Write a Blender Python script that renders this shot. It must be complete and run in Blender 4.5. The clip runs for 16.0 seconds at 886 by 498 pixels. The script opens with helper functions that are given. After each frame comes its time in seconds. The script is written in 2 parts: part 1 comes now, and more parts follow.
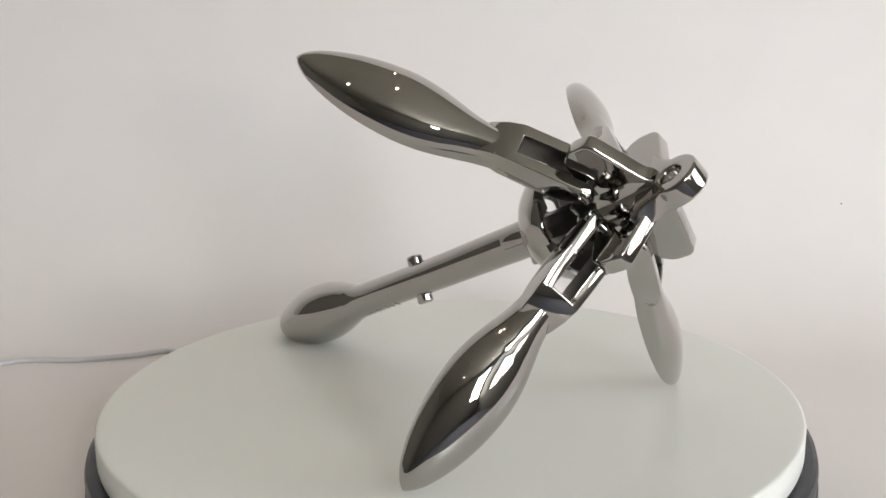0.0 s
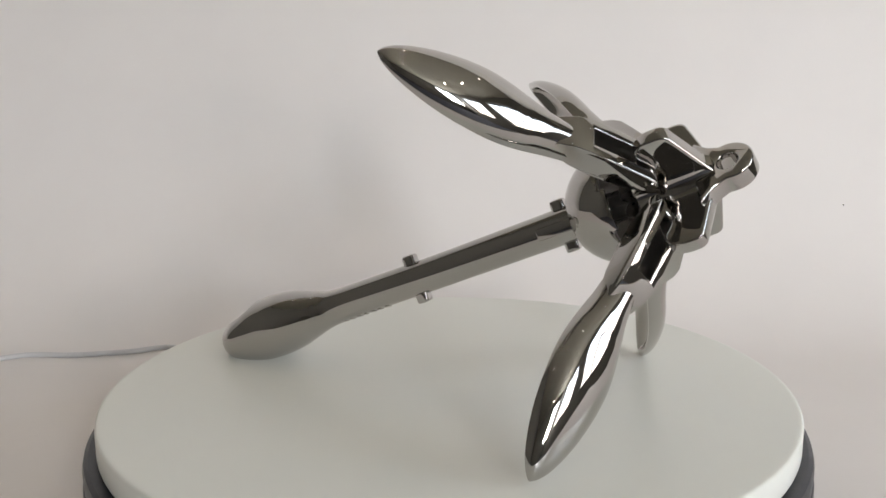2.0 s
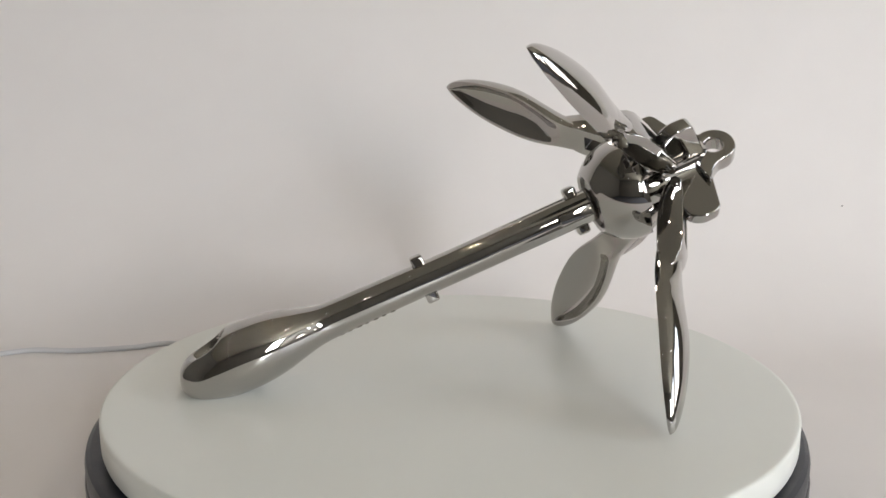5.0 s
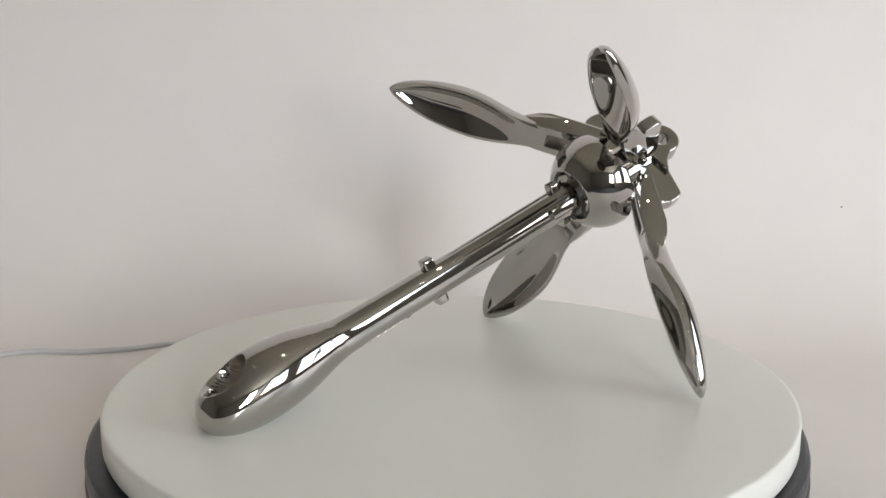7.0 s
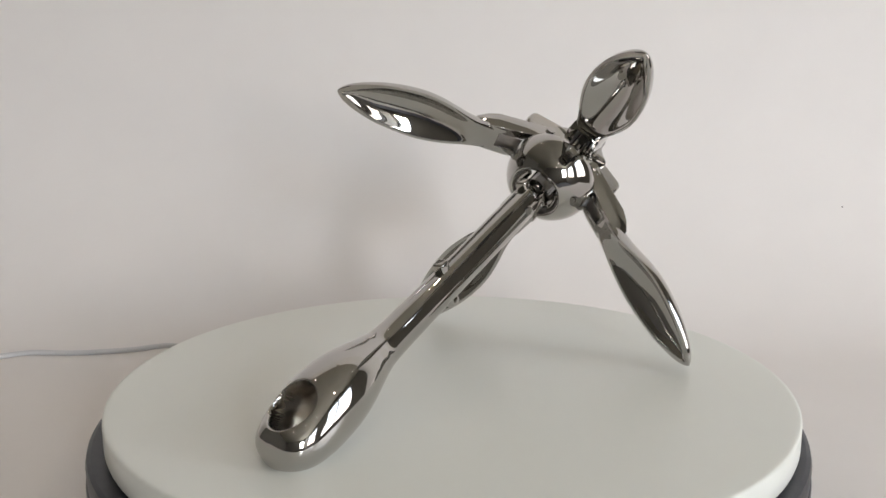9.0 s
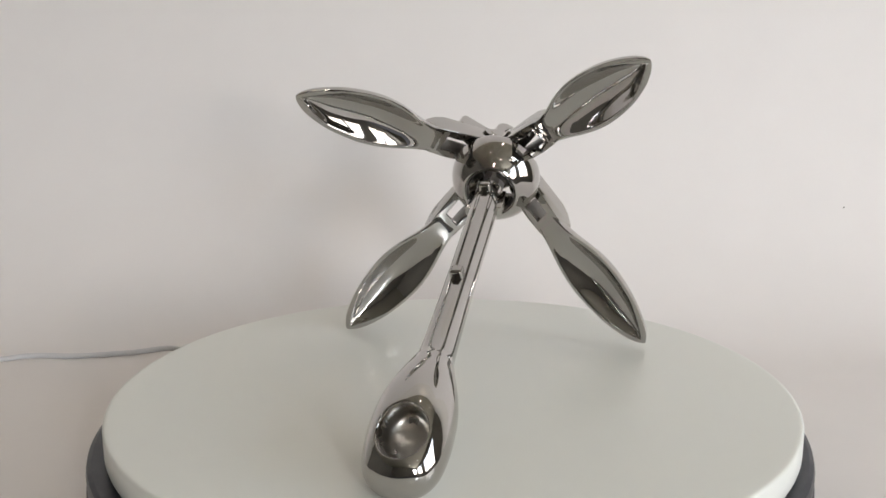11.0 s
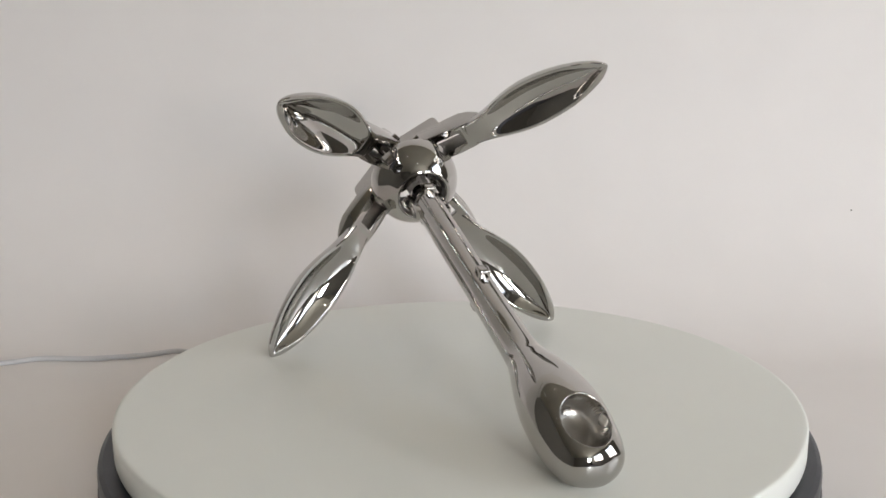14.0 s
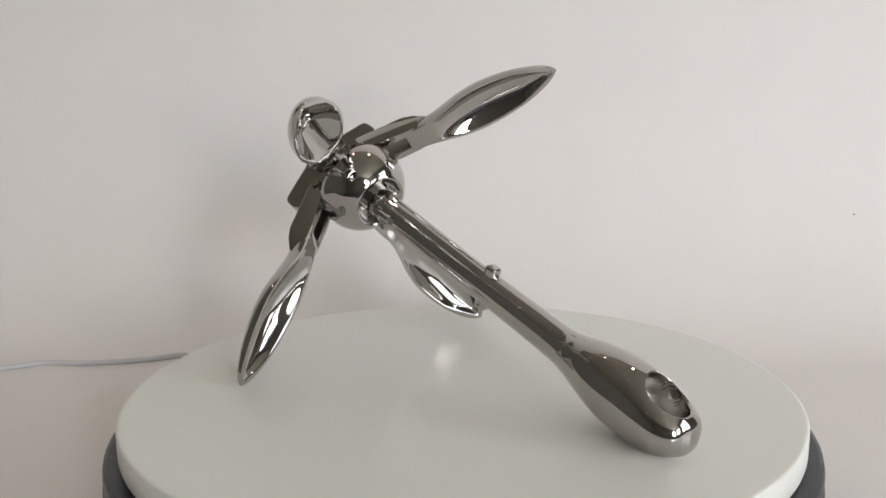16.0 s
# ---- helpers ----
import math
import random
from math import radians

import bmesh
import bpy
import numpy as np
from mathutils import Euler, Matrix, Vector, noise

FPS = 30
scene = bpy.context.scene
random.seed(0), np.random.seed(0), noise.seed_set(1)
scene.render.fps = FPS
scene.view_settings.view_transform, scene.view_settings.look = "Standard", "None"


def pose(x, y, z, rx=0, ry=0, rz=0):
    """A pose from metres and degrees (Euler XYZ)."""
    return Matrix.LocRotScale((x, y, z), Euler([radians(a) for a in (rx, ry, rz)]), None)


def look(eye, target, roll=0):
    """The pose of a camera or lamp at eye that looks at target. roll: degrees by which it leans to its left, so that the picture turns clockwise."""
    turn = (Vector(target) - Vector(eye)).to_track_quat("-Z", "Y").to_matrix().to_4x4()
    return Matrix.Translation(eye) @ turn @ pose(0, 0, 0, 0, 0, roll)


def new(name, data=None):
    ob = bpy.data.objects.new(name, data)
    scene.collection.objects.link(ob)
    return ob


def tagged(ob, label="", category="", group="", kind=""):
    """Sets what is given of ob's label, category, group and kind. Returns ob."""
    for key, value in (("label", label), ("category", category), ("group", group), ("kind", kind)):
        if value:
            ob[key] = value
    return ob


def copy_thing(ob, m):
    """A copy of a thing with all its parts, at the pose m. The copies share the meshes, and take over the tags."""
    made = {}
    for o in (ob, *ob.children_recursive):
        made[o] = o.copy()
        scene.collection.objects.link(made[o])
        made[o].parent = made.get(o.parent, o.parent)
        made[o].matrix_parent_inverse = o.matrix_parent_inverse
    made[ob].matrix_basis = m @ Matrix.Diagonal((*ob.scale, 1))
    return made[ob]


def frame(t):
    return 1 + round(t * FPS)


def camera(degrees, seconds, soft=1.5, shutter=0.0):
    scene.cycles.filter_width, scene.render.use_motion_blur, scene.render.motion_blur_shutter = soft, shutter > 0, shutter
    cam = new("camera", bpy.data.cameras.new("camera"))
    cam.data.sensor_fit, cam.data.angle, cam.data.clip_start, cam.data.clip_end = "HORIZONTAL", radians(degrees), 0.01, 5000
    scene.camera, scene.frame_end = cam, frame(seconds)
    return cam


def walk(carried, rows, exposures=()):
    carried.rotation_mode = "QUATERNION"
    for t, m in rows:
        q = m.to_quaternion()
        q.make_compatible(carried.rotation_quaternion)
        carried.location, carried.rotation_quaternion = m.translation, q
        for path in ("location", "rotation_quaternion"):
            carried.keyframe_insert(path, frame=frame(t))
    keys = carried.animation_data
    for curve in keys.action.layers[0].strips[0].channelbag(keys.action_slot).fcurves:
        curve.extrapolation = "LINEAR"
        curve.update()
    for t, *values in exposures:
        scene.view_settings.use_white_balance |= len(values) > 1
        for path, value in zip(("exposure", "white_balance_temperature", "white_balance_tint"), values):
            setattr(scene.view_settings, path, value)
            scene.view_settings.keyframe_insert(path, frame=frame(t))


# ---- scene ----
cam = camera(53.27, 16.0, soft=1.6)
PATH = [
    (0.0, -0.0056, -0.5346, 0.1924, 78.712, -0.734, -0.301),
    (0.5, -0.0044, -0.5343, 0.1923, 78.864, -0.638, -0.282),
    (1.0, -0.0034, -0.5347, 0.1919, 78.816, -0.607, -0.189),
    (1.5, -0.0021, -0.5357, 0.1912, 78.810, -0.505, -0.050),
    (2.0, -0.0015, -0.5366, 0.1905, 78.749, -0.411, 0.034),
    (2.5, -0.0013, -0.5372, 0.1904, 78.683, -0.292, -0.025),
    (3.0, -0.0015, -0.5384, 0.1902, 78.689, -0.196, 0.020),
    (3.5, -0.0020, -0.5392, 0.1900, 78.786, -0.127, 0.044),
    (4.0, -0.0015, -0.5400, 0.1898, 78.764, -0.093, 0.050),
    (6.5, -0.0022, -0.5420, 0.1884, 78.865, -0.069, 0.014),
    (7.0, -0.0024, -0.5412, 0.1884, 78.894, -0.068, -0.035),
    (7.5, -0.0023, -0.5421, 0.1883, 78.903, -0.072, 0.028),
    (8.0, -0.0024, -0.5421, 0.1886, 78.882, -0.088, 0.003),
    (8.5, -0.0026, -0.5414, 0.1893, 78.844, -0.108, 0.019),
    (9.0, -0.0026, -0.5405, 0.1903, 78.810, -0.157, -0.007),
    (11.5, -0.0034, -0.5370, 0.1963, 78.534, -0.287, 0.036),
    (12.0, -0.0035, -0.5373, 0.1968, 78.524, -0.334, 0.105),
    (12.5, -0.0038, -0.5392, 0.1971, 78.588, -0.380, 0.206),
    (13.0, -0.0039, -0.5391, 0.1965, 78.702, -0.381, 0.269),
    (13.5, -0.0040, -0.5398, 0.1957, 78.778, -0.388, 0.363),
    (14.0, -0.0039, -0.5408, 0.1948, 78.867, -0.392, 0.453),
    (14.5, -0.0040, -0.5417, 0.1938, 78.994, -0.411, 0.495),
    (15.0, -0.0038, -0.5442, 0.1932, 79.069, -0.431, 0.523),
    (15.5, -0.0036, -0.5451, 0.1926, 79.170, -0.470, 0.515),
    (16.0, -0.0039, -0.5440, 0.1920, 79.351, -0.507, 0.659),
]
SPIN = [(0.0, -9.53), (0.5, -3.90), (1.0, 1.73), (1.5, 7.34), (2.0, 12.97), (2.5, 18.64), (3.0, 24.31), (3.5,
30.00), (4.0, 35.66), (4.5, 41.38), (5.0, 47.10), (5.5, 52.82), (6.0, 58.53), (6.5, 64.25), (7.0, 69.95),
(7.5, 75.62), (8.0, 81.32), (8.5, 87.01), (9.0, 92.70), (9.5, 98.43), (10.0, 104.16), (10.5, 109.89), (11.0,
115.61), (11.5, 121.34), (12.0, 127.02), (12.5, 132.69), (13.0, 138.37), (13.5, 144.03), (14.0, 149.70),
(14.5, 155.37), (15.0, 161.05), (15.5, 166.73), (16.0, 172.41)]
walk(cam, [(t, pose(x, y, z, rx, 0, rz) @ pose(0, 0, 0, 0, 0, roll)) for t, x, y, z, rx, roll, rz in PATH],
     exposures=[(0.0, 0.10), (1.0, -0.03), (4.0, -0.04), (6.5, 0.0), (9.0, -0.03), (12.0, 0.03), (14.0, -0.04), (16.0, -0.04)])

# ---- light: daylight through the windows beside and behind the camera, small ceiling spots ----
world = bpy.data.worlds.new("sky")
scene.world = world
world.use_nodes = True
wn = world.node_tree.nodes
sky = wn.new("ShaderNodeTexSky")
sky.sky_type, sky.sun_disc = "NISHITA", False
sky.sun_elevation, sky.sun_rotation = radians(35), radians(160)
wn["Background"].inputs[1].default_value = 0.12
world.node_tree.links.new(sky.outputs[0], wn["Background"].inputs[0])

SPECK = (0.457, 0.4655, 0.0395)     # a speck on the paper
SWEEP = (0.50, 0.24)     # the paper's back and the radius of its curve
TABLE = -0.078          # height of the backdrop's flat part; the platter's top is z = 0
FLOOR, CEIL = -0.83, 1.95
ROOM = (-2.3, 2.2, -4.1, 0.62)      # x0, x1, y0, y1
BAYS = ((-3.40, -1.95), (-1.38, -0.15))      # two windows in the east wall, y0 and y1
SOUTH = (1.38, 2.12)                         # one in the south wall, x0 and x1
SILL, HEAD = 0.08, 1.62


MID = (SILL + HEAD) / 2
SKYLIGHT, GROUNDLIGHT = (0.90, 0.99, 1.08), (1.04, 0.99, 0.95)


def window_light(wide, energy, eye, turn):
    """The upper half of an opening gives the blue of the sky, the lower half the warm light off the ground outside."""
    for name, z, color, share in (("sky_light", 0.25, SKYLIGHT, 0.5), ("ground_light", -0.25, GROUNDLIGHT, 0.5)):
        d = bpy.data.lights.new(name, "AREA")
        d.shape, d.size, d.size_y = "RECTANGLE", wide, (HEAD - SILL) / 2
        d.energy, d.color = energy * share, color
        p = Vector((eye[0], eye[1], MID + z * (HEAD - SILL)))
        new(name, d).matrix_world = look(p, p + Vector(turn))


window_light(3.5, 80, (ROOM[1] + 0.26, -1.80), (-1, 0, 0))
window_light(0.85, 142, (sum(SOUTH) / 2, ROOM[2] - 0.26), (0, 1, 0))


# ---- materials ----
def mat(name, color, rough=0.5, metal=0.0, grain=0.03, scale=40.0, bump=0.0, bump_scale=300.0, rvar=0.0, spec=0.5):
    m = bpy.data.materials.new(name)
    m.use_nodes = True
    n, l = m.node_tree.nodes, m.node_tree.links
    b = n["Principled BSDF"]
    b.inputs["Metallic"].default_value = metal
    b.inputs["Roughness"].default_value = rough
    b.inputs["Specular IOR Level"].default_value = spec
    tc = n.new("ShaderNodeTexCoord")
    n1 = n.new("ShaderNodeTexNoise")
    n1.inputs["Scale"].default_value, n1.inputs["Detail"].default_value = scale, 6
    l.new(tc.outputs["Object"], n1.inputs["Vector"])
    n2 = n.new("ShaderNodeTexNoise")
    n2.inputs["Scale"].default_value, n2.inputs["Detail"].default_value = scale / 9, 3
    l.new(tc.outputs["Object"], n2.inputs["Vector"])
    add = n.new("ShaderNodeMath")
    add.operation = "ADD"
    l.new(n1.outputs["Fac"], add.inputs[0])
    l.new(n2.outputs["Fac"], add.inputs[1])
    ramp = n.new("ShaderNodeMapRange")
    ramp.inputs["From Min"].default_value, ramp.inputs["From Max"].default_value = 0.6, 1.4
    ramp.inputs["To Min"].default_value, ramp.inputs["To Max"].default_value = 1 - grain, 1 + grain
    l.new(add.outputs[0], ramp.inputs["Value"])
    mul = n.new("ShaderNodeVectorMath")
    mul.operation = "SCALE"
    mul.inputs[0].default_value = color
    l.new(ramp.outputs[0], mul.inputs["Scale"])
    l.new(mul.outputs[0], b.inputs["Base Color"])
    if rvar:
        rr = n.new("ShaderNodeMapRange")
        rr.inputs["From Min"].default_value, rr.inputs["From Max"].default_value = 0.35, 0.7
        rr.inputs["To Min"].default_value, rr.inputs["To Max"].default_value = rough, rough + rvar
        l.new(n1.outputs["Fac"], rr.inputs["Value"])
        l.new(rr.outputs[0], b.inputs["Roughness"])
    if bump:
        n3 = n.new("ShaderNodeTexNoise")
        n3.inputs["Scale"].default_value, n3.inputs["Detail"].default_value = bump_scale, 2
        l.new(tc.outputs["Object"], n3.inputs["Vector"])
        bp = n.new("ShaderNodeBump")
        bp.inputs["Strength"].default_value, bp.inputs["Distance"].default_value = bump, 0.001
        l.new(n3.outputs["Fac"], bp.inputs["Height"])
        l.new(bp.outputs[0], b.inputs["Normal"])
    return m


def glow(name, color, strength):
    m = bpy.data.materials.new(name)
    m.use_nodes = True
    b = m.node_tree.nodes["Principled BSDF"]
    b.inputs["Base Color"].default_value = (*color, 1)
    b.inputs["Emission Color"].default_value = (*color, 1)
    b.inputs["Emission Strength"].default_value = strength
    return m


STEEL = mat("polished_steel", (0.50, 0.482, 0.463), 0.02, 1.0, 0.03, 60, 0.05, 45, 0.03)
STEEL_IN = mat("cast_steel_inside", (0.47, 0.45, 0.42), 0.27, 1.0, 0.16, 90, 0.35, 240, 0.16)
# rough cast steel for hub recesses, their shade put into its dark colour
CAST_SHADED = mat("shaded_cast_steel", (0.20, 0.19, 0.18), 0.27, 1.0, 0.2, 120, 0.35, 300, 0.15)
PLATTER = mat("white_platter", (0.785, 0.80, 0.755), 0.30, 0.0, 0.012, 30, 0.04, 700, 0.1)
BASE = mat("dark_plastic", (0.010, 0.012, 0.020), 0.33, 0.0, 0.1, 50, 0.08, 900, 0.1)
PAPER = mat("white_paper", (0.818, 0.786, 0.771), 0.75, 0.0, 0.02, 12, 0.06, 500)
CABLE = mat("white_cable", (0.62, 0.62, 0.63), 0.45, 0.0, 0.03, 80)
# unseen walls, set darker than their paint to cut bounce light and fill
WALL = mat("dimmed_wall_paint", (0.185, 0.175, 0.155), 0.8, 0.0, 0.05, 6, 0.05, 200)
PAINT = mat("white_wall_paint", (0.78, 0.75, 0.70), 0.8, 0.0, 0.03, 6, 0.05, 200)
CEILING = mat("ceiling_paint", (0.37, 0.345, 0.28), 0.85, 0.0, 0.04, 5, 0.05, 150)
CARPET = mat("floor_carpet", (0.085, 0.088, 0.105), 0.9, 0.0, 0.2, 40, 0.3, 400)
WOOD = mat("table_wood", (0.22, 0.15, 0.10), 0.5, 0.0, 0.15, 20, 0.1, 200)
FRAME = mat("window_frame_paint", (0.18, 0.18, 0.18), 0.4, 0.0, 0.05, 20)
SPOT = glow("spot_glow", (1.0, 0.82, 0.66), 560)


# ---- mesh helpers ----
def mesh_from(bm, name, sharp=35):
    bmesh.ops.recalc_face_normals(bm, faces=bm.faces)
    me = bpy.data.meshes.new(name)
    bm.to_mesh(me)
    bm.free()
    me.polygons.foreach_set("use_smooth", [True] * len(me.polygons))
    me.set_sharp_from_angle(angle=radians(sharp))
    return me


def part(name, bm, material, parent=None, label="", sharp=35):
    me = bm if isinstance(bm, bpy.types.Mesh) else mesh_from(bm, name, sharp)
    me.materials.append(material)
    ob = new(name, me)
    ob.parent = parent
    if label:
        tagged(ob, label)
    return ob


def box(bm, x0, x1, y0, y1, z0, z1):
    r = bmesh.ops.create_cube(bm, size=1, matrix=Matrix.LocRotScale(
        ((x0 + x1) / 2, (y0 + y1) / 2, (z0 + z1) / 2), None, (x1 - x0, y1 - y0, z1 - z0)))
    return r["verts"]


def bevelled(bm, width, segments=2, angle=30):
    edges = [e for e in bm.edges if len(e.link_faces) == 2 and e.calc_face_angle(0) > radians(angle)]
    bmesh.ops.bevel(bm, geom=edges, offset=width, segments=segments, profile=0.6, affect="EDGES", clamp_overlap=True)
    return bm


def loft(rings, cap=True):
    bm = bmesh.new()
    vs = [[bm.verts.new(p) for p in ring] for ring in rings]
    n = len(vs[0])
    for a, b in zip(vs, vs[1:]):
        for i in range(n):
            bm.faces.new((a[i], a[(i + 1) % n], b[(i + 1) % n], b[i]))
    if cap:
        bm.faces.new(vs[0][::-1])
        bm.faces.new(vs[-1])
    return bm


def lathe(profile, n=48, cap=False, sx=1.0, sy=1.0):
    return loft([[(r * sx * math.cos(2 * math.pi * i / n), r * sy * math.sin(2 * math.pi * i / n), z)
                  for i in range(n)] for r, z in profile], cap)


def slab(outline, t0, t1, place):
    """A flat piece: an outline of (a, b), from t0 to t1 across; place(a, b, t) gives the point."""
    return loft([[place(a, b, t) for a, b in outline] for t in (t0, t1)])


def smooth_curve(pts, n):
    """Points on a Catmull-Rom curve through rows of numbers."""
    pts = [np.array(p, float) for p in pts]
    pts = [2 * pts[0] - pts[1]] + pts + [2 * pts[-1] - pts[-2]]
    out = []
    for k in range(n):
        u = k / (n - 1) * (len(pts) - 3)
        i = min(int(u), len(pts) - 4)
        f = u - i
        a, b, c, d = pts[i:i + 4]
        out.append(0.5 * (2 * b + (c - a) * f + (2 * a - 5 * b + 4 * c - d) * f * f + (3 * b - a - 3 * c + d) * f ** 3))
    return out


def cut(body, cutters, name, bevel=0.0, sharp=35, segments=3):
    """The bmesh body less the bmeshes in cutters, with its edges rounded, as a mesh."""
    obs = [new("b", mesh_from(body, "b"))]
    for c in cutters:
        obs.append(new("c", mesh_from(c, "c")))
        m = obs[0].modifiers.new("cut", "BOOLEAN")
        m.operation, m.solver, m.object = "DIFFERENCE", "EXACT", obs[-1]
    if bevel:
        m = obs[0].modifiers.new("round", "BEVEL")
        m.width, m.segments, m.limit_method, m.angle_limit = bevel, segments, "ANGLE", radians(32)
        m.use_clamp_overlap = True
    dg = bpy.context.evaluated_depsgraph_get()
    me = bpy.data.meshes.new_from_object(obs[0].evaluated_get(dg))
    me.name = name
    for o in obs:
        old = o.data
        bpy.data.objects.remove(o)
        bpy.data.meshes.remove(old)
    me.polygons.foreach_set("use_smooth", [True] * len(me.polygons))
    me.set_sharp_from_angle(angle=radians(sharp))
    return me


# ---- the room ----
def room():
    x0, x1, y0, y1 = ROOM
    w = 0.2
    bm = bmesh.new()
    box(bm, x0 - w, x1 + w, y0 - w, y1 + w, FLOOR - w, FLOOR)
    tagged(part("floor", bm, CARPET), "dark grey carpeted floor of the room", "floor", kind="structure")
    bm = bmesh.new()
    box(bm, x0 - w, x1 + w, y0 - w, y1 + w, CEIL, CEIL + w)
    tagged(part("ceiling", bm, CEILING), "dull beige painted ceiling with small spots", "ceiling", kind="structure")
    for name, b in (("wall_north", (x0 - w, x1 + w, y1, y1 + w)), ("wall_west", (x0 - w, x0, y0, y1))):
        bm = bmesh.new()
        box(bm, *b, FLOOR, CEIL)
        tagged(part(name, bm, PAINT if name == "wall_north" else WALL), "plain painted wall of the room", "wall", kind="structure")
    body = bmesh.new()
    box(body, x1, x1 + w, y0, y1, FLOOR, CEIL)
    holes = []
    for b0, b1 in BAYS:
        hole = bmesh.new()
        box(hole, x1 - 0.2, x1 + 0.4, b0, b1, SILL, HEAD)
        holes.append(hole)
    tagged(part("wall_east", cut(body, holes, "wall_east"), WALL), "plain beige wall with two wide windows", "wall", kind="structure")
    body, hole = bmesh.new(), bmesh.new()
    box(body, x0 - w, x1 + w, y0 - w, y0, FLOOR, CEIL)
    box(hole, *SOUTH, y0 - 0.4, y0 + 0.2, SILL, HEAD)
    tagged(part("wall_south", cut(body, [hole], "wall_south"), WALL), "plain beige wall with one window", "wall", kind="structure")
    spans = [(b1 - b0, Matrix.Translation((x1 + 0.1, (b0 + b1) / 2, MID))) for b0, b1 in BAYS]
    spans.append((SOUTH[1] - SOUTH[0], Matrix.Translation((sum(SOUTH) / 2, y0 - 0.1, MID)) @ Matrix.Rotation(radians(90), 4, "Z")))
    for k, (wide, m) in enumerate(spans):
        win = tagged(new("window_%d" % (k + 1)), "wide window with dark frame, bright daylight outside", "window", kind="structure")
        win.matrix_world = m
        hw, hh = wide / 2, (HEAD - SILL) / 2
        for name, q in (("frame_rail", (-hw, hw, -hh, -hh + 0.05)), ("frame_rail", (-hw, hw, hh - 0.05, hh)),
                        ("frame_stile", (-hw, -hw + 0.05, -hh + 0.05, hh - 0.05)), ("frame_stile", (hw - 0.05, hw, -hh + 0.05, hh - 0.05)),
                        ("mullion", (-0.03, 0.03, -hh + 0.05, hh - 0.05))):
            bm = bmesh.new()
            box(bm, -0.03, 0.03, q[0], q[1], q[2], q[3])
            part(name, bevelled(bm, 0.004), FRAME, win)


def spot_lamp():
    ob = tagged(new("ceiling_spot"), "small round warm white ceiling spot", "ceiling lamp", "ceiling spots")
    part("ring", lathe([(0.026, 0), (0.026, -0.006), (0.015, -0.008), (0.0135, 0)], 20), FRAME, ob)
    part("lens", lathe([(0.011, -0.001), (0.011, -0.003), (0.001, -0.004)], 20, True), SPOT, ob)
    return ob


def spots():
    first = None
    for i in range(4):
        for j in range(5):
            m = pose(-1.45 + i * 0.95, -3.6 + j * 1.0, CEIL - 0.001)
            if first is None:
                first = spot_lamp()
                first.matrix_world = m
            else:
                copy_thing(first, m)


def back_normal(prof, i):
    a, b = prof[max(i - 1, 0)], prof[min(i + 1, len(prof) - 1)]
    d = Vector((b[0] - a[0], b[1] - a[1])).normalized()
    return -d.y, d.x


def backdrop():
    """One paper sheet, flat under the turntable and swept up behind it."""
    prof = [(-0.38, TABLE)]
    yb, r = SWEEP
    for k in range(0, 25):
        a = radians(90 * k / 24)
        prof.append((yb - r + r * math.sin(a), TABLE + r - r * math.cos(a)))
    prof += [(yb, 0.35), (yb, 0.75), (yb, 1.05)]
    ring = prof + [(y - 0.0015 * ny, z - 0.0015 * nz) for (y, z), (ny, nz) in reversed([(p, back_normal(prof, i)) for i, p in enumerate(prof)])]
    bm = loft([[(x, y, z) for y, z in ring] for x in np.linspace(-0.98, 0.98, 12)], False)
    ob = part("backdrop", bm, PAPER)
    part("speck", lathe([(0.0001, 0), (0.0010, 0), (0.0007, 0.0003), (0.0001, 0.0004)], 12, True), WALL, ob, "small dark speck on the paper").matrix_local = pose(*SPECK, 59, 0, 0)
    tagged(ob, "seamless white paper backdrop swept up behind the turntable", "backdrop", kind="structure")


def desk():
    ob = tagged(new("desk"), "plain wooden desk under the white paper", "desk")
    ob.location = (0, -0.1, TABLE - 0.003)
    bm = bmesh.new()
    box(bm, -1.0, 1.0, -0.30, 0.6, -0.032, 0)
    part("desk_top", bevelled(bm, 0.003), WOOD, ob)
    for sx in (-0.92, 0.92):
        for sy in (-0.24, 0.53):
            bm = bmesh.new()
            box(bm, sx - 0.03, sx + 0.03, sy - 0.03, sy + 0.03, FLOOR - ob.location.z, -0.032)
            part("leg", bevelled(bm, 0.003), WOOD, ob)


# ---- the turntable ----
R = 0.21


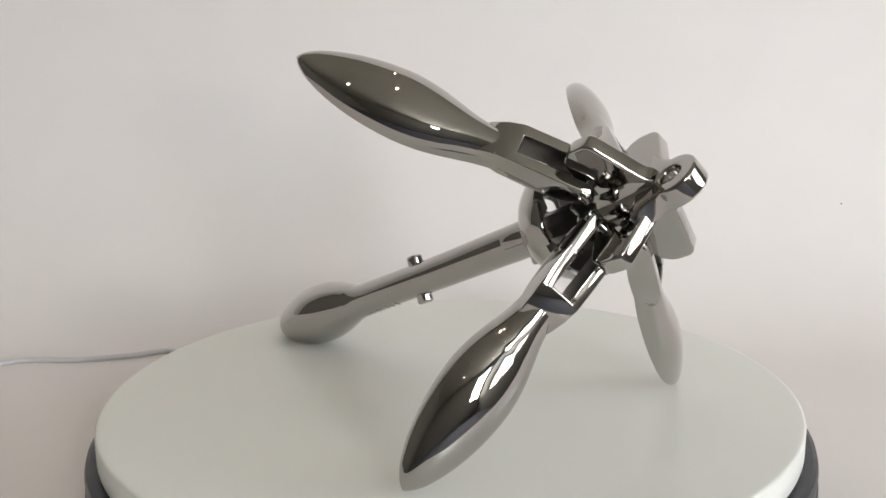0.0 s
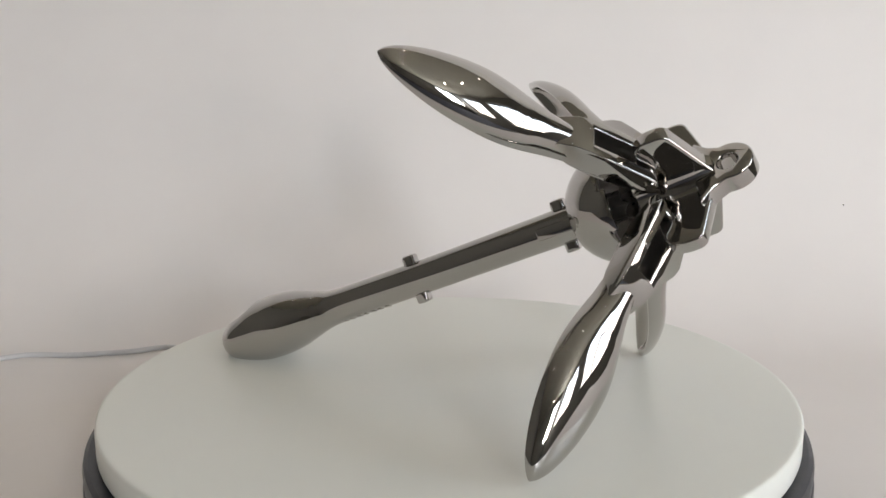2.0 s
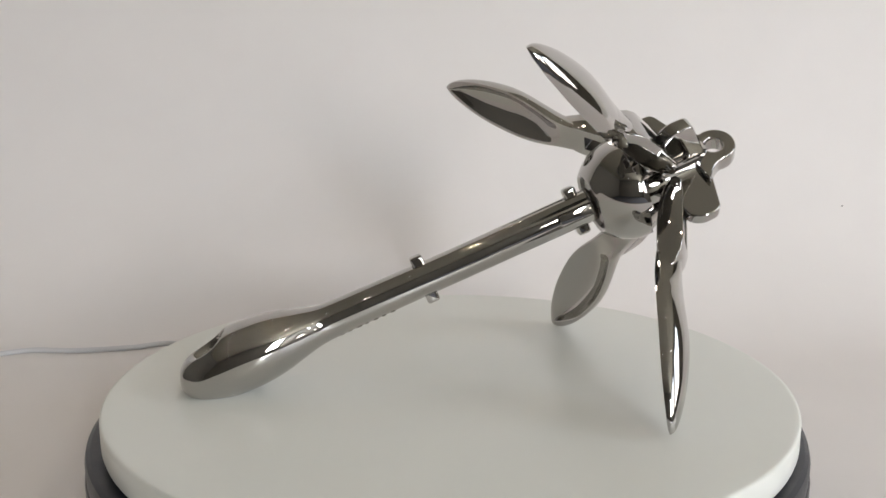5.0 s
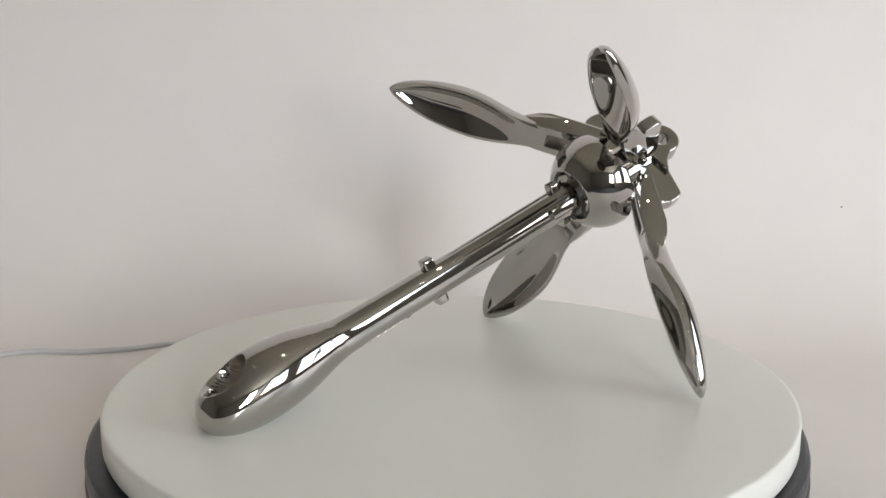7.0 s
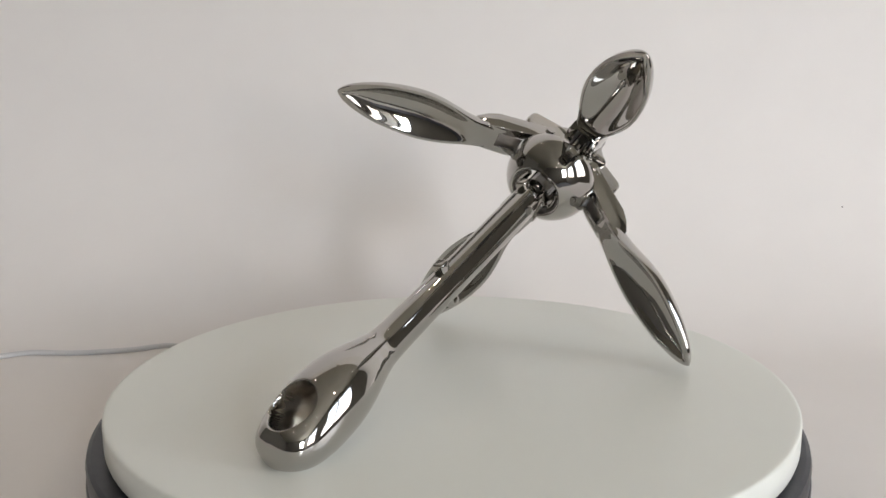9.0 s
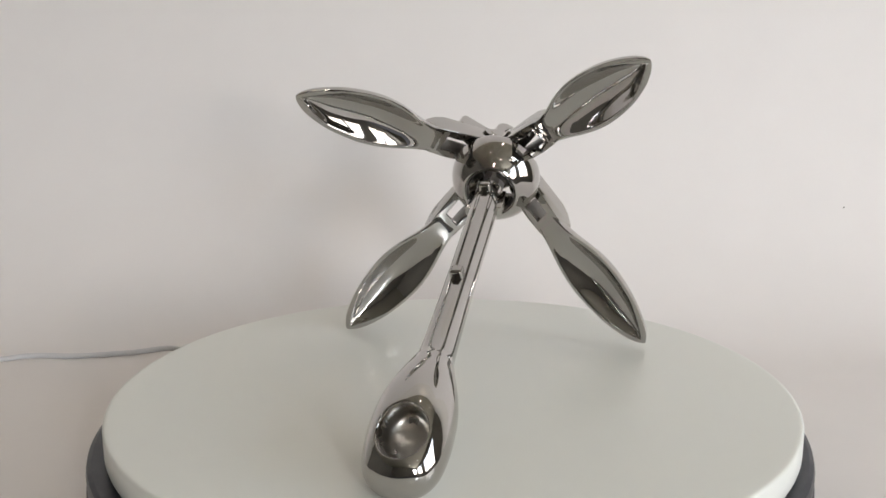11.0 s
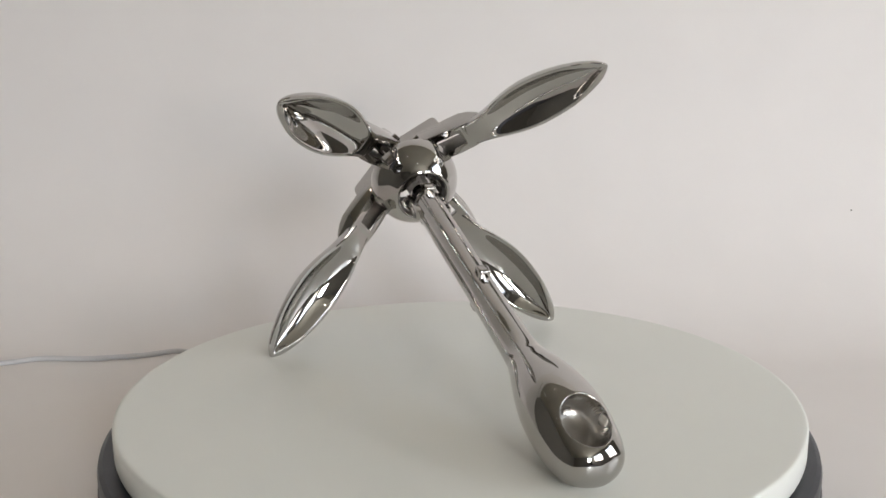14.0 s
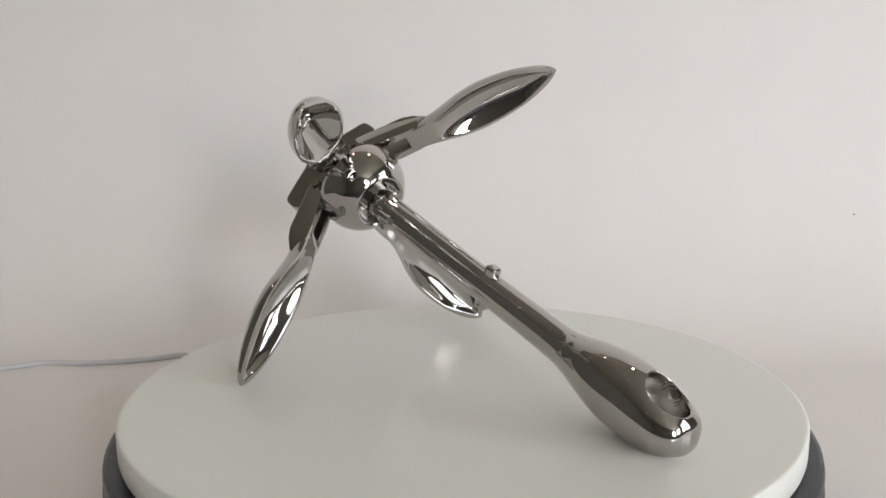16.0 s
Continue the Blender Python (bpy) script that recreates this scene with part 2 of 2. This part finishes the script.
def turntable():
    ob = tagged(new("turntable"), "round motorised turntable, white platter on dark base", "turntable")
    ob.location = (0.0015, 0, TABLE)
    h = -TABLE
    base = part("base", lathe([(0.001, 0), (0.2170, 0), (0.2178, 0.001), (0.2188, h - 0.035), (0.2185, h - 0.033), (0.2178, h - 0.0325),
                               (0.2182, h - 0.0235), (0.2174, h - 0.0202), (0.215, h - 0.0190), (0.19, h - 0.0187), (0.001, h - 0.0187)], 128, True),
                BASE, ob, "dark blue-black plastic base ring", 25)
    base.location.x = -0.0012
    plate = part("platter", lathe([(0.001, -0.0176), (R - 0.004, -0.0176), (R - 0.0012, -0.0170), (R - 0.0004, -0.0160), (R, -0.0146),
                                   (R, -0.0016), (R - 0.0003, -0.0007), (R - 0.0009, -0.0002), (R - 0.0017, 0), (R - 0.0035, 0), (0.19, 0), (0.001, 0)], 160, True),
                 PLATTER, ob, "glossy white round platter", 50)
    for k in range(6):
        a = radians(60 * k + 20)
        part("foot", lathe([(0.001, -0.0006), (0.012, -0.0006), (0.012, 0.0), (0.001, 0.0)], 16, True), BASE, ob).location = (0.18 * math.cos(a), 0.18 * math.sin(a), 0)
    return plate


def cable():
    z = TABLE + 0.0026
    pts = smooth_curve([(-0.19, 0.12, z + 0.004), (-0.222, 0.25, z + 0.001), (-0.265, 0.297, z), (-0.31, 0.289, z), (-0.36, 0.282, z),
                        (-0.405, 0.283, z), (-0.45, 0.268, z), (-0.62, 0.225, z), (-0.9, 0.25, z)], 100)
    for p in pts:
        d = max(p[1] - (SWEEP[0] - SWEEP[1]), 0)
        p[2] += SWEEP[1] - math.sqrt(SWEEP[1] ** 2 - d * d)
    rings = []
    for i, p in enumerate(pts):
        d = Vector(pts[min(i + 1, len(pts) - 1)] - pts[max(i - 1, 0)]).normalized()
        s = d.cross(Vector((0, 0, 1))).normalized()
        u = s.cross(d)
        rings.append([Vector(p) + 0.0026 * (math.cos(a) * s + math.sin(a) * u) for a in np.linspace(0, 2 * math.pi, 12, endpoint=False)])
    ob = part("power_cable", loft(rings), CABLE)
    tagged(ob, "thin white power cable lying on the paper", "cable")


# ---- the folding anchor: z along the shank towards the eye, x up across it, 0 at the middle pins ----
ANCHOR = Matrix(((-0.29188, -0.65001, 0.70164, -0.01669), (0.25680, -0.75991, -0.59716, 0.00456),
                 (0.92134, 0.00588, 0.38872, 0.06523), (0, 0, 0, 1)))
HINGE = (0.020, 0.163)
# azimuth round the shank, opening, twist and play outwards of each fluke
FLUKES = ((45.4, -28.6, -2.5, -0.0015), (133.3, -30.3, 8.0, -0.0019), (-132.0, -33.0, -6.5, 0.0033), (-49.4, -36.2, 5.5, 0.0016))


SOCKET = (0.0198, 0.0004, -0.1362)      # a point on the socket's axis
SOCKET_TILT = 33                     # its lean from straight up towards the end
FACE = 0.0042                           # where the flat round the socket begins, along that axis
HOLE = (0.0134, 0.0119, 0.0230)         # half length, half width and depth of the socket


def shank(parent):
    # along the shank: upper side, lower side, half width
    prof = smooth_curve([(-0.1590, 0.0005, -0.0005, 0.0006), (-0.1581, 0.0056, -0.0046, 0.0068), (-0.1535, 0.0138, -0.0104, 0.0146), (-0.1450, 0.0178, -0.0148, 0.0193),
                         (-0.133, 0.0213, -0.0177, 0.0212), (-0.121, 0.0232, -0.0187, 0.0215), (-0.108, 0.0229, -0.0184, 0.0208), (-0.096, 0.0211, -0.0168, 0.0186),
                         (-0.085, 0.0180, -0.0142, 0.0156), (-0.074, 0.0144, -0.0118, 0.0123), (-0.062, 0.0117, -0.0107, 0.0100), (-0.03, 0.0108, -0.0104, 0.0093),
                         (0.02, 0.0101, -0.0106, 0.0090), (0.07, 0.0103, -0.0106, 0.0093), (0.115, 0.0105, -0.0106, 0.0095)], 400)
    axis = Vector((math.cos(radians(SOCKET_TILT)), 0, -math.sin(radians(SOCKET_TILT))))
    along = Vector((math.sin(radians(SOCKET_TILT)), 0, math.cos(radians(SOCKET_TILT))))
    rings = []
    n = 176
    for s, top, bot, b in prof:
        f = min(max((s + 0.095) / 0.03, 0), 1)
        e = 1.0 - 0.07 * f
        ring = []
        for i in range(n):
            c, d = math.cos(2 * math.pi * i / n), math.sin(2 * math.pi * i / n)
            p = Vector(((top + bot) / 2 + (top - bot) / 2 * math.copysign(abs(c) ** e, c), b * math.copysign(abs(d) ** e, d), s))
            q = p - Vector(SOCKET)
            h = q.dot(axis)
            if h > -0.016:
                # the ground-off face round the mouth, then the hollow itself
                over = h - FACE
                soft = 0.5 * (over + math.sqrt(over * over + 0.0022 ** 2)) * 0.75
                p -= axis * soft
                x = math.hypot(q.dot(along) / HOLE[0], q.y / HOLE[1])
                if x < 1.25:
                    wall = 1 / (1 + math.exp((x - 1.0) / 0.022))
                    p -= axis * HOLE[2] * wall * (0.50 + 0.50 * math.sqrt(max(1 - x * x, 0)))
            ring.append(p)
        rings.append(ring)
    ob = part("shank", loft(rings), STEEL, parent, "polished shank ending in a bulb with a rope socket", 70)
    me = ob.data
    me.materials.append(STEEL_IN)
    for p in me.polygons:
        q = p.center - Vector(SOCKET)
        if -0.03 < q.dot(axis) < -0.0045 and math.hypot(q.dot(along) / HOLE[0], q.y / HOLE[1]) < 0.995 and p.center.x > -0.012:
            p.material_index = 1
    return ob


def stud(parent, side, s, tall, label=""):
    bm = bmesh.new()
    box(bm, -0.004, 0.004, -0.0040, 0.0040, 0.0, tall)
    bevelled(bm, 0.0021, 4)
    m = Matrix.Rotation(radians(90), 4, "Y") if side > 0 else Matrix.Rotation(radians(-90), 4, "Y")
    bmesh.ops.transform(bm, matrix=Matrix.Translation((0, 0, s)) @ m, verts=bm.verts)
    return part("stud", bm, STEEL, parent)


def cup(parent):
    n = 14
    out = [(0.0319, 0.1420), (0.0322, 0.1390)] + [(0.0322 * math.cos(radians(a)), 0.1390 - 0.0308 * math.sin(radians(a))) for a in np.linspace(6, 49, n)]
    out += [(0.0203, 0.1149), (0.0194, 0.1144), (0.0184, 0.1146), (0.0174, 0.1155), (0.0160, 0.1178), (0.0143, 0.1198), (0.0122, 0.1206), (0.0108, 0.1207)]
    inner = [(0.0108, 0.1235), (0.0150, 0.1230)] + [(0.0292 * math.cos(radians(a)), 0.1390 - 0.0230 * math.sin(radians(a))) for a in np.linspace(48, 0, n)] + [(0.0298, 0.1420)]
    ring = out + inner
    bm = lathe(ring + [ring[0]], 64)
    bmesh.ops.remove_doubles(bm, verts=bm.verts, dist=1e-6)
    keys = []
    for a in (0, 90, 180, 270):
        k = bmesh.new()
        box(k, 0.0085, 0.0168, -0.0046, 0.0046, 0.09, 0.128)
        bmesh.ops.transform(k, matrix=Matrix.Rotation(radians(a), 4, "Z"), verts=k.verts)
        keys.append(k)
    for az, op, twist, play in FLUKES:       # the notches that hold the flukes' arms
        k = bmesh.new()
        box(k, 0.0275, 0.040, -0.0124, 0.0124, 0.1395, 0.150)
        bmesh.ops.transform(k, matrix=Matrix.Rotation(radians(az), 4, "Z"), verts=k.verts)
        keys.append(k)
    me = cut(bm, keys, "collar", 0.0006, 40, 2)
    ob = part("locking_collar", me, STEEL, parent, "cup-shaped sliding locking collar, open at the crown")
    me.materials.append(CAST_SHADED)
    # inner faces: cast finish, with the cup's inside shade in the colour
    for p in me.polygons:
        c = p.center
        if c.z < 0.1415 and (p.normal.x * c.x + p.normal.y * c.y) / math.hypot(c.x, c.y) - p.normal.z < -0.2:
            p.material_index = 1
    return ob


def rounded(outline, radius, steps=6):
    """A closed outline of (a, b, and where it differs its own radius) with arcs for corners."""
    out = []
    n = len(outline)
    for i, row in enumerate(outline):
        p = Vector(row[:2])
        u, w = Vector(outline[i - 1][:2]) - p, Vector(outline[(i + 1) % n][:2]) - p
        d = min(row[2] if len(row) > 2 else radius, 0.48 * u.length, 0.48 * w.length)
        a, c = p + u.normalized() * d, p + w.normalized() * d
        for k in range(steps + 1):
            f = k / steps
            out.append((1 - f) ** 2 * a + 2 * f * (1 - f) * p + f * f * c)
    return out


def pillow(outline, half, r, place, steps=6):
    """A flat piece with round rims: an outline of (a, b), half its thickness, the rim's radius."""
    n = len(outline)
    area = sum(outline[i - 1][0] * outline[i][1] - outline[i][0] * outline[i - 1][1] for i in range(n))
    nor = []
    for i in range(n):
        e = outline[(i + 1) % n] - outline[i - 1]
        nor.append(Vector((e.y, -e.x)).normalized() * math.copysign(1, area))
    rows = [(-half, r * 1.35)] + [(-half + r * (1 - math.sin(x)), r * (1 - math.cos(x))) for x in np.linspace(math.pi / 2, 0, steps)]
    rows += [(-t, d) for t, d in rows[::-1]]
    return loft([[place(p.x - q.x * d, p.y - q.y * d, t) for p, q in zip(outline, nor)] for t, d in rows])


def crown(parent):
    th = 0.0045
    lug = rounded([(0.0, 0.152, 0.0005), (0.010, 0.152), (0.017, 0.159), (0.029, 0.1608), (0.0378, 0.1626, 0.0035), (0.0423, 0.1690, 0.0040), (0.0420, 0.1812, 0.0045),
                   (0.024, 0.1874, 0.006), (0.0125, 0.1912, 0.005), (0.0052, 0.1952, 0.0012), (0.0, 0.1952, 0.0005)], 0.004)
    # the core, with hollow fillets between the lugs
    f, e = 0.0104, th - 0.0001
    sec = []
    for q in range(4):
        m = Matrix.Rotation(radians(45 + 90 * q), 2)
        for k in range(9):
            x = math.pi / 2 * k / 8
            sec.append(m @ Vector((e + f - f * math.sin(x), e + f - f * math.cos(x))))
    ob = part("crown", loft([[(p.x * g, p.y * g, z) for p in sec] for g, z in ((0.78, 0.1435), (0.88, 0.1455), (0.97, 0.149), (1, 0.153), (1, 0.184), (0.9, 0.190), (0.72, 0.1938))]),
              STEEL, parent, "cast crown with four hinge lugs", 50)
    for a in (45, 135, 225, 315):
        bm = pillow(lug, th, 0.0015, lambda r, s, t: (r, t, s))
        bmesh.ops.transform(bm, matrix=Matrix.Rotation(radians(a), 4, "Z"), verts=bm.verts)
        part("lug", bm, STEEL, ob, "", 60)
    # the eye plate
    c, ro = 0.2012, 0.0129
    out = [(0.0235, 0.1845), (0.0180, 0.1892), (0.0148, 0.1930)] + [(ro * math.cos(radians(a)), c + ro * math.sin(radians(a))) for a in np.linspace(-16, 196, 30)]
    out += [(-0.0148, 0.1930), (-0.0180, 0.1892), (-0.0235, 0.1845), (0, 0.182)]
    hole = lathe([(0.0055, -0.02), (0.0055, 0.02)], 40, True)
    bmesh.ops.transform(hole, matrix=Matrix.Translation((0, 0, 0.2007)) @ Matrix.Rotation(radians(90), 4, "X"), verts=hole.verts)
    me = cut(slab(out, -0.0058, 0.0058, lambda a, b, t: (a, t, b)), [hole], "eye", 0.0024, 35, 5)
    part("eye", me, STEEL, ob, "thick lug with a round rope hole").matrix_local = pose(0.0004, 0.0014, 0, 0, 0, -50)
    rod = lathe([(0.0085, 0.100), (0.0085, 0.1475), (0.0078, 0.150)], 8, True)
    part("rod", rod, CAST_SHADED, parent, "inner rod from collar to crown")
    return ob


def blade_mesh():
    # along the blade: x, rim height, half width, back height over the rim, hollow depth under the rim
    st = smooth_curve([(0.040, -0.0090, 0.0104, 0.0120, 0.0001), (0.048, -0.0096, 0.0110, 0.0128, 0.0002), (0.056, -0.0100, 0.0121, 0.0140, 0.0010),
                       (0.064, -0.0098, 0.0143, 0.0148, 0.0034), (0.073, -0.0089, 0.0174, 0.0155, 0.0062),
                       (0.084, -0.0077, 0.0203, 0.0160, 0.0086), (0.096, -0.0065, 0.0216, 0.0162, 0.0100),
                       (0.110, -0.0051, 0.0208, 0.0153, 0.0096), (0.124, -0.0037, 0.0182, 0.0131, 0.0080), (0.136, -0.0024, 0.0142, 0.0102, 0.0058),
                       (0.146, -0.0012, 0.0092, 0.0068, 0.0031), (0.1518, -0.0005, 0.0044, 0.0038, 0.0010), (0.1545, 0.0, 0.0006, 0.0010, 0.0)], 64)
    rings = []
    n = 20
    for x, zr, w, b, c in st:
        thin = 1 - 0.13 * min(max((x - 0.050) / 0.025, 0), 1)
        zr += 0.001 * max(1 - abs(x - 0.1) / 0.055, 0)
        w, b, c = max(0.905 * w, 0.0003), max(thin * b, 0.0004), max(c, 0)
        wide = max(w - 0.0016 - 0.0030 * min(max((x - 0.125) / 0.02, 0), 1), 0.3 * w)
        ring = []
        for k in range(n + 1):
            a = math.pi * k / n
            q = math.cos(a)
            ring.append((x, w * math.copysign(abs(q) ** 0.9, q), zr + b * math.sin(a) ** 0.85))
        # a thin round rim that rolls over into the hollow
        for k in range(2 * n - 1):
            u = (k + 1) / n - 1
            hollow = max(1 - abs(u * w / wide) ** 2.2, 0) ** 1.15 * min(1.12 * c, 0.85 * b)
            ring.append((x, w * 0.985 * u, zr - min(0.0005, w * 0.1) * (1 - u ** 8) + hollow * min(max((0.1535 - x) / 0.008, 0), 1)))
        rings.append(ring)
    return loft(rings)


def arm_mesh():
    prof = [(0.060, -0.0050), (0.055, 0.0006), (0.047, 0.0042), (0.039, 0.0056), (0.026, 0.0052), (0.004, 0.0044), (-0.002, 0.0034), (-0.0042, 0.0006),
            (-0.0032, -0.0028), (0.003, -0.0066), (0.013, -0.0092), (0.028, -0.0100), (0.044, -0.0096), (0.055, -0.0078), (0.060, -0.0064)]
    body = slab(prof, -0.0118, 0.0118, lambda a, b, t: (a, t, b))
    for v in body.verts:
        if v.co.x > 0.04:
            v.co.y *= 1 - 0.30 * min((v.co.x - 0.04) / 0.022, 1)
    slot = bmesh.new()
    box(slot, -0.02, 0.0375, -0.0054, 0.0054, -0.03, 0.03)
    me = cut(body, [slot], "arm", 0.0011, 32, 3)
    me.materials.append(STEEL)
    me.materials.append(CAST_SHADED)
    # slot walls and end: cast finish, darkened to hold the slot's shade
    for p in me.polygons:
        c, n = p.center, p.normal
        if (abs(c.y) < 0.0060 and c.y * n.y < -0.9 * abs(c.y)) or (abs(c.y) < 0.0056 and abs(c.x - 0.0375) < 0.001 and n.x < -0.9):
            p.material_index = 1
    return me


def anchor():
    ob = tagged(new("folding_anchor"), "polished steel folding grapnel anchor, four flukes open, on a white platter", "anchor")
    sh = shank(ob)
    sh.matrix_local = Matrix.Translation((0, 0, 0.1)) @ pose(0, 0, 0, SHANK_LEAN, 0, 0) @ Matrix.Translation((0, 0, -0.1))
    for s in (0.001, 0.104):
        for side in (1, -1):
            stud(sh, side, s, 0.0155)
    for side in (90, -90):
        bm = bmesh.new()
        box(bm, 0.004, 0.0128, -0.0034, 0.0034, 0.090, 0.113)
        bevelled(bm, 0.0009, 2)
        bmesh.ops.transform(bm, matrix=Matrix.Rotation(radians(side), 4, "Z"), verts=bm.verts)
        part("side_key", bm, STEEL, sh)
    for k, long in enumerate((0.0030, 0.0026, 0.0034, 0.0022, 0.0031, 0.0027, 0.0033)):
        bm = bmesh.new()
        z = -0.060 + k * 0.0056
        box(bm, 0.0090, 0.01085, -0.0021, 0.0021, z, z + long)
        bevelled(bm, 0.0004, 1)
        bmesh.ops.transform(bm, matrix=Matrix.Rotation(radians(168), 4, "Z"), verts=bm.verts)
        part("embossed_bar", bm, STEEL, sh)
    cup(ob)
    crown(ob).matrix_local = pose(-0.0012, -0.0020, 0.1612, 2.5, 0, 0) @ pose(0, 0, -0.163)
    blade, arm = mesh_from(blade_mesh(), "blade", 50), arm_mesh()
    blade.materials.append(STEEL)
    pin = mesh_from(bevelled(lathe([(0.0005, -0.0132), (0.003, -0.0132), (0.003, 0.0132), (0.0005, 0.0132)], 16, True), 0.0004), "hinge_pin")
    pin.materials.append(STEEL)
    for az, op, twist, play in FLUKES:
        f = new("fluke")
        f.parent = ob
        f.matrix_local = Matrix.Rotation(radians(az), 4, "Z") @ Matrix.Translation((HINGE[0], 0, HINGE[1])) @ Matrix.Rotation(radians(-op), 4, "Y") @ Matrix.Translation((play, 0, 0)) @ Matrix.Rotation(radians(twist), 4, "X")
        for name, me in (("blade", blade), ("arm", arm), ("hinge_pin", pin)):
            p = new(name, me)
            p.parent = f
            if name == "hinge_pin":
                p.rotation_euler = (radians(90), 0, 0)
    return ob


SHANK_LEAN = 1.75

room()
spots()
backdrop()
desk()
platter = turntable()
cable()
folding_anchor = anchor()


def motions():
    walk(platter, [(t, pose(-0.0015, 0, -TABLE, 0, 0, a) @ pose(0.0003, -0.0023, 0)) for t, a in SPIN])
    walk(folding_anchor, [(t, pose(0, 0, 0, 0, 0, a) @ ANCHOR) for t, a in SPIN])


motions()
